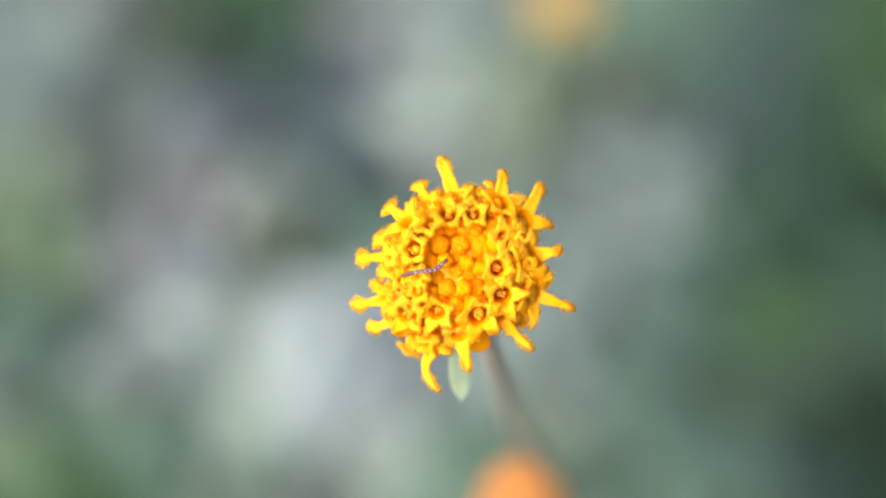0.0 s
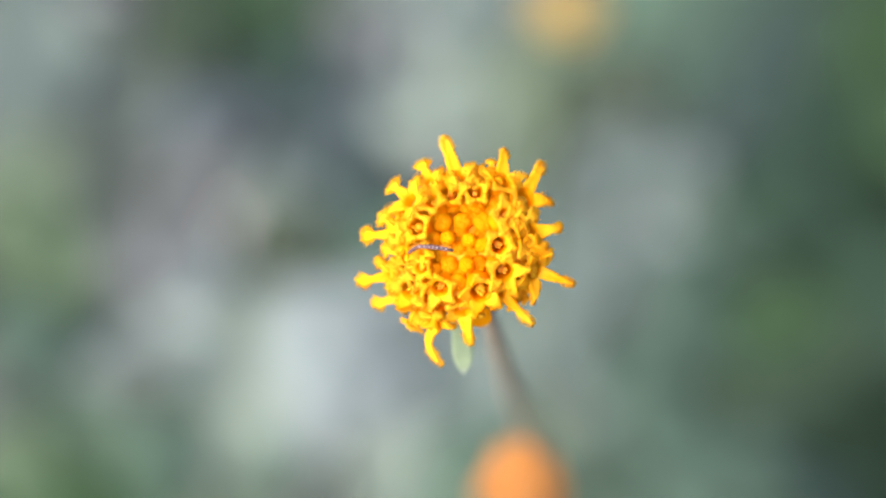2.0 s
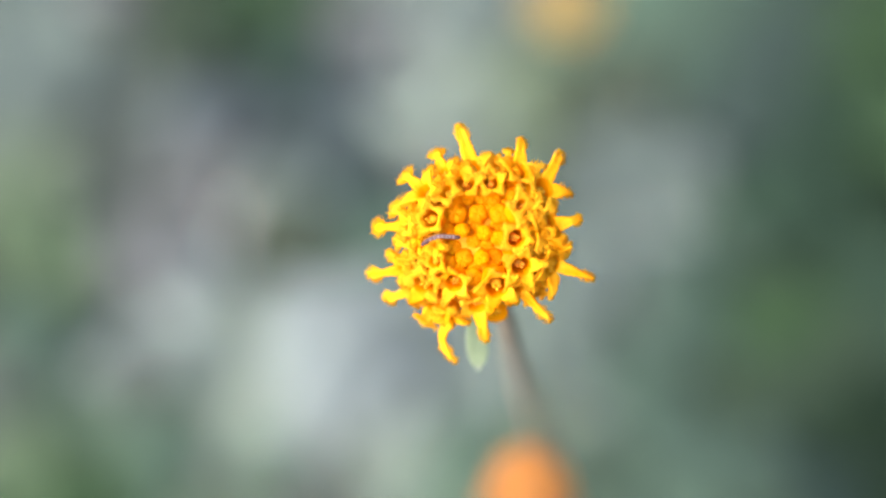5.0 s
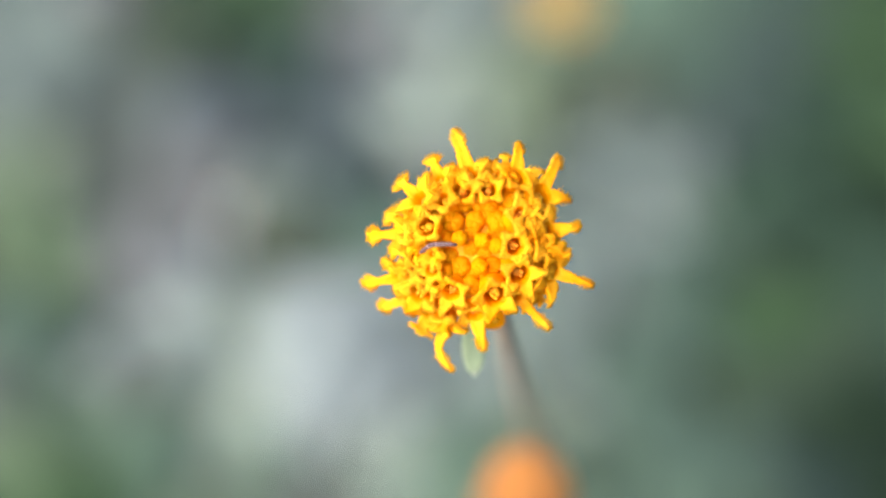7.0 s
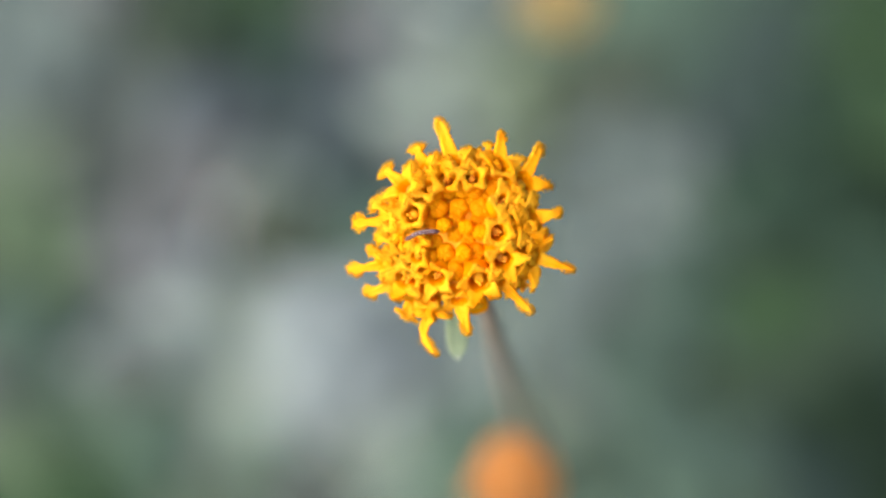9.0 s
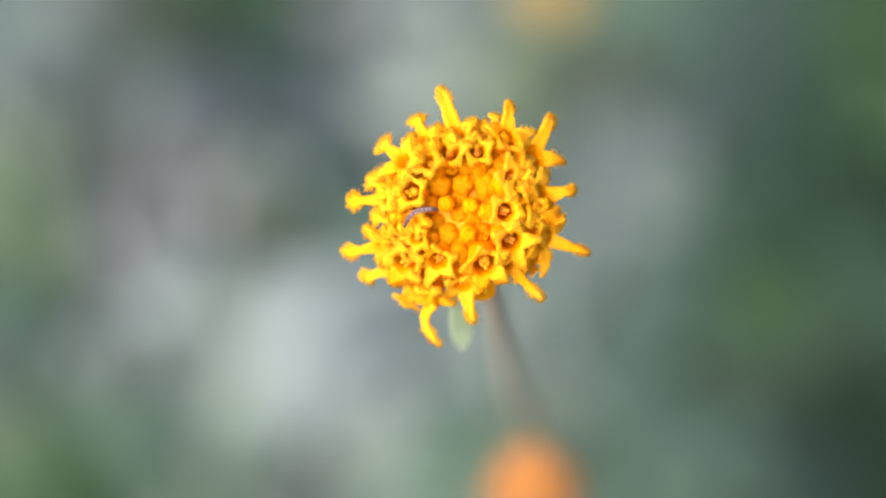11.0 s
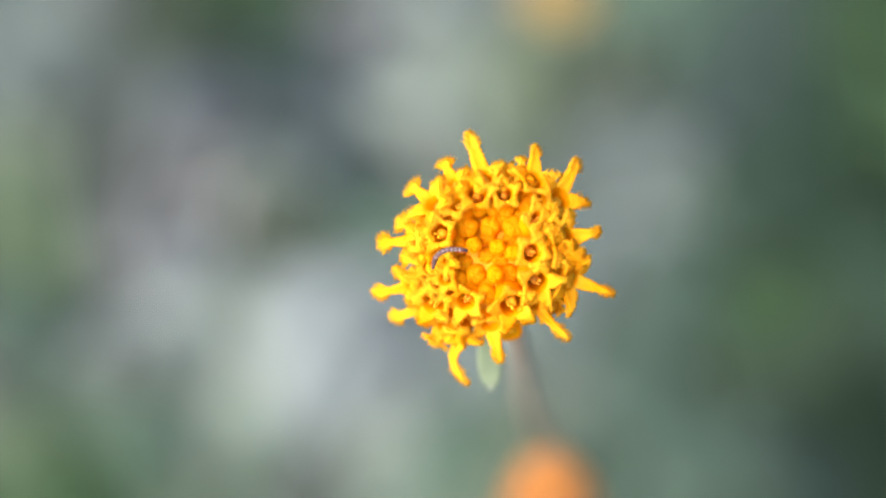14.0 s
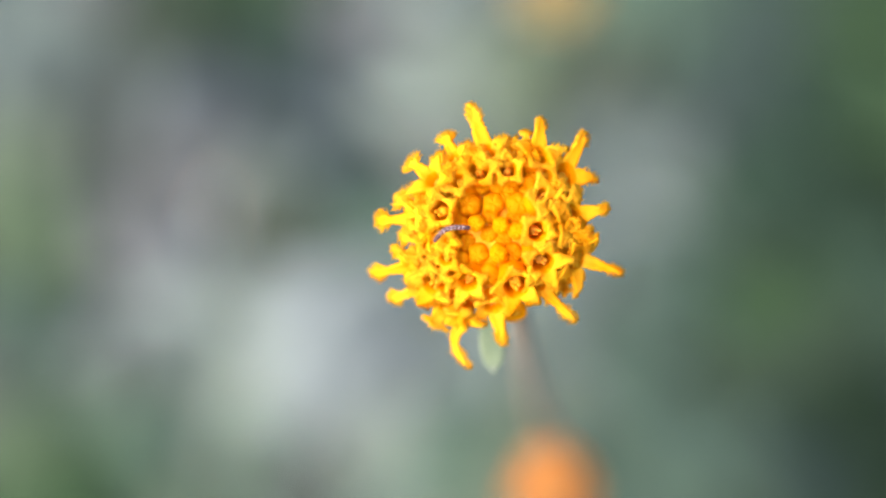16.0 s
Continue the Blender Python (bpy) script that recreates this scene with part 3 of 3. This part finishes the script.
def bed_spots():
    """Row, column, x, y, height and spread of each herb in the bed."""
    rng = random.Random(33)
    for j, letters in enumerate(BED_PLAN):
        for i, letter in enumerate(letters):
            x = 0.029 * (i - 8.5 + (0.5 if j % 2 else 0.0)) + rng.uniform(-.007, .007)
            y = 0.236 + 0.029 * j + rng.uniform(-.007, .007)
            z, r = rng.uniform(0.120, 0.142), rng.uniform(0.022, 0.028)
            if abs(x) < 0.155 + 0.19 * y:
                yield letter, x, y, z, r


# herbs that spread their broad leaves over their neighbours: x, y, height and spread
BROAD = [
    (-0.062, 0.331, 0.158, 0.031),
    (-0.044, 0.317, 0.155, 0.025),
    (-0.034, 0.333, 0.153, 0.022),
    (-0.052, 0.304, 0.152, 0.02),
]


def ground_sheet():
    """One sheet of soil to the horizon, finer and uneven near the plants."""
    bm = bmesh.new()
    steps = [-400, -60, -8, -1.5, -.6] + [round(-.54 + .036 * i, 3) for i in range(31)] + [.6, 1.5, 8, 60, 400]
    grid = [[bm.verts.new((x, y + 0.35, 0.004 * noise.noise(Vector((x * 30, y * 30, 0))) if abs(x) < .5 and abs(y) < .5 else 0)) for x in steps] for y in steps]
    for a, b in zip(grid, grid[1:]):
        for k in range(len(steps) - 1):
            bm.faces.new((a[k], a[k + 1], b[k + 1], b[k]))
    ob = part("ground", bm, SOIL, None)
    return tagged(ob, "dark damp soil under low herbs", "ground", kind="structure")


def undergrowth():
    """Small dark leaves that cover the soil round the herbs."""
    rng = random.Random(5)
    bm = bmesh.new()
    for k in range(2600):
        x, y = rng.uniform(-.7, .7), rng.uniform(-.2, 1.0)
        a, size = rng.uniform(0, 6.28), rng.uniform(0.012, 0.034)
        m = pose(x, y, rng.uniform(-0.001, 0.03), rng.uniform(-30, 30), rng.uniform(-50, 10), math.degrees(a))
        v = [bm.verts.new(m @ Vector((size * s, size * w, size * h))) for s, w, h in ((0, 0, 0), (.35, -.22, .06), (.4, 0, 0), (.35, .22, .06), (.75, -.16, 0), (.75, 0, -.08), (.75, .16, 0), (1.05, 0, -.2))]
        for f in ((0, 1, 2), (0, 2, 3), (1, 4, 5, 2), (2, 5, 6, 3), (4, 7, 5), (5, 7, 6)):
            bm.faces.new([v[i] for i in f])
    ob = part("undergrowth", bm, LITTER, None)
    return tagged(ob, "low dark green undergrowth covering the soil", "undergrowth", kind="stuff")


ground_sheet()
undergrowth()
BED = random.Random(21)
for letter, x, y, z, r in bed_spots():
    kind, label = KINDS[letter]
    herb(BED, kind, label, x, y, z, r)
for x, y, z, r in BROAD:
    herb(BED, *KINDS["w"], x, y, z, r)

MAIN = flower()
# the lens keeps the head sharp while it sways
cam.data.dof.focus_object = [c for c in MAIN.children if c.name.startswith("receptacle")][0]
LARVA, RINGS = larva()
# the faded head beneath, and a paler one farther off
LOW = other_flower("faded orange flower head on brown stalk beneath the open flower", 11, FADED, FADED, WITHERED, 5.5, 8.0, Vector((0.004, 0.30, -0.590)), STALK, 1.7)
FAR_AT = Vector((0.0225, 0.1965, 0.5727))
FAR = other_flower("pale yellow-orange flower head among the herbs", 12, PALE_PETAL, PALE_PETAL, PALE_PETAL, 9.0, 3.0, Vector((0.0, 0.0, -FAR_AT.z - 0.008)), STEM_GREEN)
FAR.location = FAR_AT


# ---- what moves ----
# the flower nods in the wind: seconds; middle of the head in the first camera's axes, mm; turn, degrees
FLOWER_ROWS = [
    (0, 1.25, -1.36, -101.88, 0.0, -0.0, 0.0),
    (0.5, 0.84, -0.25, -101.49, 0.9, 0.6, 0.1),
    (1, -0.94, 0.23, -102.30, 1.6, 2.3, 0.1),
    (1.5, -1.05, 0.54, -103.82, 1.7, 2.2, 0.2),
    (2, 1.13, 0.30, -104.12, 1.3, 0.3, 0.2),
    (2.5, 1.81, -0.38, -102.98, 0.9, -0.6, 0.1),
    (3, 1.86, 0.25, -103.16, 1.0, -0.6, 0.1),
    (3.5, 1.44, 0.93, -102.17, 1.7, -0.3, 0.1),
    (4, 1.80, 0.30, -103.34, 1.6, -0.3, 0.1),
    (4.2, 2.09, 0.32, -101.83, 1.1, -0.5, -0.0),
    (6.3, 1.94, 0.45, -98.63, 3.9, 1.1, 0.4),
    (6.5, 2.13, -0.06, -97.93, 3.7, 1.2, 0.5),
    (7, 2.12, -0.03, -97.92, 3.8, 1.2, 0.5),
    (7.5, 2.62, -0.51, -97.69, 3.3, 0.9, 0.6),
    (8, 3.16, 0.69, -96.79, 4.5, 0.4, 0.6),
    (8.5, 1.31, 0.49, -101.17, 4.5, 1.9, 0.7),
    (9, 1.40, 0.47, -99.71, 4.3, 2.4, 0.9),
    (9.2, 1.54, 0.56, -96.44, 4.6, 2.0, 0.8),
    (11.3, 2.08, 0.43, -91.21, 4.2, 1.5, 0.9),
    (11.5, 2.55, -0.37, -91.11, 3.7, 1.4, 0.8),
    (12, 3.85, -0.26, -91.98, 3.6, -0.3, 0.8),
    (12.5, 2.92, 0.22, -91.49, 3.7, 0.6, 0.8),
    (13, 2.27, -0.59, -94.14, 3.3, 1.2, 0.8),
    (13.5, 2.86, -0.03, -93.74, 3.3, 0.9, 0.8),
    (14, 3.15, -1.01, -93.65, 2.7, 0.3, 0.8),
    (14.5, 4.02, -1.21, -91.18, 2.5, -0.4, 0.9),
    (15, 3.63, -0.12, -90.02, 3.2, -0.4, 0.7),
    (15.5, 2.71, -0.09, -90.93, 3.6, 0.7, 0.9),
    (16, 3.29, 0.04, -89.45, 4.3, 0.4, 1.0),
]
# the faded head beneath: seconds; its middle in the same axes, mm
LOW_ROWS = [
    (0, 8.78, -29.74, -184.74),
    (0.5, 8.18, -28.58, -184.79),
    (1, 5.76, -27.80, -184.81),
    (1.5, 5.70, -27.08, -184.82),
    (2, 8.26, -27.18, -184.82),
    (2.5, 9.31, -28.06, -184.85),
    (3, 8.63, -27.61, -184.88),
    (3.5, 8.64, -26.55, -184.85),
    (4, 8.77, -27.22, -184.83),
    (6.5, 9.22, -28.46, -184.72),
    (7, 9.29, -28.49, -184.71),
    (7.5, 9.97, -29.18, -184.68),
    (8, 11.33, -27.49, -184.63),
    (8.5, 8.92, -27.17, -184.63),
    (9, 8.40, -27.73, -184.61),
    (11.5, 12.12, -29.85, -184.40),
    (12, 12.47, -29.91, -184.44),
    (12.5, 11.45, -29.14, -184.42),
    (13, 10.50, -30.40, -184.46),
    (13.5, 10.76, -28.83, -184.48),
    (14, 12.53, -30.24, -184.50),
    (14.5, 13.27, -30.80, -184.53),
    (15, 13.00, -29.87, -184.54),
    (15.5, 11.07, -29.28, -184.48),
    (16, 13.03, -29.46, -184.43),
]
# the caterpillar's back: seconds, then four places x, y from tail to head in the flower's space, mm
BACK_ROWS = [
    (0, -3.72, -0.25, -2.69, -0.01, -1.73, 0.13, -1.01, 0.71),
    (0.5, -3.50, -0.05, -2.54, 0.06, -1.69, 0.20, -1.11, 0.67),
    (1, -3.35, -0.02, -2.28, -0.01, -1.39, -0.01, -0.54, 0.30),
    (1.5, -3.61, 0.04, -2.60, -0.02, -1.70, 0.01, -0.76, 0.05),
    (2, -3.52, -0.24, -2.92, 0.12, -1.87, 0.08, -0.86, -0.10),
    (2.5, -3.51, -0.51, -2.74, 0.09, -1.87, 0.13, -0.98, -0.05),
    (3.5, -3.46, -0.49, -2.94, 0.11, -2.08, 0.11, -1.02, -0.14),
    (4, -3.54, -0.36, -3.01, 0.13, -2.14, 0.20, -1.24, 0.10),
    (7, -3.40, -0.09, -2.91, 0.30, -2.25, 0.40, -1.40, 0.35),
    (8, -3.59, -0.78, -3.36, 0.07, -2.48, 0.48, -1.34, 0.40),
    (9, -3.38, -0.09, -2.85, 0.24, -2.18, 0.37, -1.58, 0.36),
    (11.5, -3.49, -0.62, -3.18, 0.12, -2.54, 0.42, -1.75, 0.43),
    (13.5, -3.52, -0.81, -3.38, 0.01, -2.69, 0.47, -1.62, 0.42),
    (14.5, -3.36, -0.23, -3.08, 0.25, -2.44, 0.49, -1.58, 0.44),
    (16, -3.36, -0.19, -2.99, 0.29, -2.45, 0.52, -1.58, 0.50),
]
BACK_HEIGHT = (1.5, 2.0, 2.0, 1.95)


def ring_poses(row):
    """The pose of each ring along the back, evenly spaced."""
    pts = [Vector((row[1 + 2 * i], row[2 + 2 * i], BACK_HEIGHT[i])) * MM for i in range(4)]
    line = spline(pts, 12)
    run = [0.0]
    for a, b in zip(line, line[1:]):
        run.append(run[-1] + (b - a).length)
    out = []
    for k in range(SEGMENTS):
        want = run[-1] * (k + 0.5) / SEGMENTS
        i = max(j for j in range(len(run) - 1) if run[j] <= want)
        p = line[i].lerp(line[i + 1], (want - run[i]) / max(1e-9, run[i + 1] - run[i]))
        d = (line[min(i + 3, len(line) - 1)] - line[max(i - 2, 0)]).normalized()
        y = Vector((0, 0, 1)).cross(d).normalized()
        out.append(Matrix.Translation(p) @ Matrix((d, y, d.cross(y))).transposed().to_4x4())
    return out


def motions():
    sway = [(t, HOME @ pose(x * MM, y * MM, z * MM, rx, ry, rz)) for t, x, y, z, rx, ry, rz in FLOWER_ROWS]
    walk(MAIN, sway)
    walk(LARVA, sway)
    # the stalk bends under the head: it keeps its slope while the head nods
    stalk = [c for c in MAIN.children if c.name.startswith("stalk")][0]
    walk(stalk, [(t, pose(0, 0, 0, rx, ry, rz).inverted()) for t, x, y, z, rx, ry, rz in FLOWER_ROWS])
    poses = [(row[0], ring_poses(row)) for row in BACK_ROWS]
    for k, ring in enumerate(RINGS):
        walk(ring, [(t, p[k]) for t, p in poses])
    upright = pose(0, 0, 0, -62, 0, 0)
    walk(LOW, [(t, HOME @ pose(x * MM, y * MM, z * MM) @ upright) for t, x, y, z in LOW_ROWS])


motions()
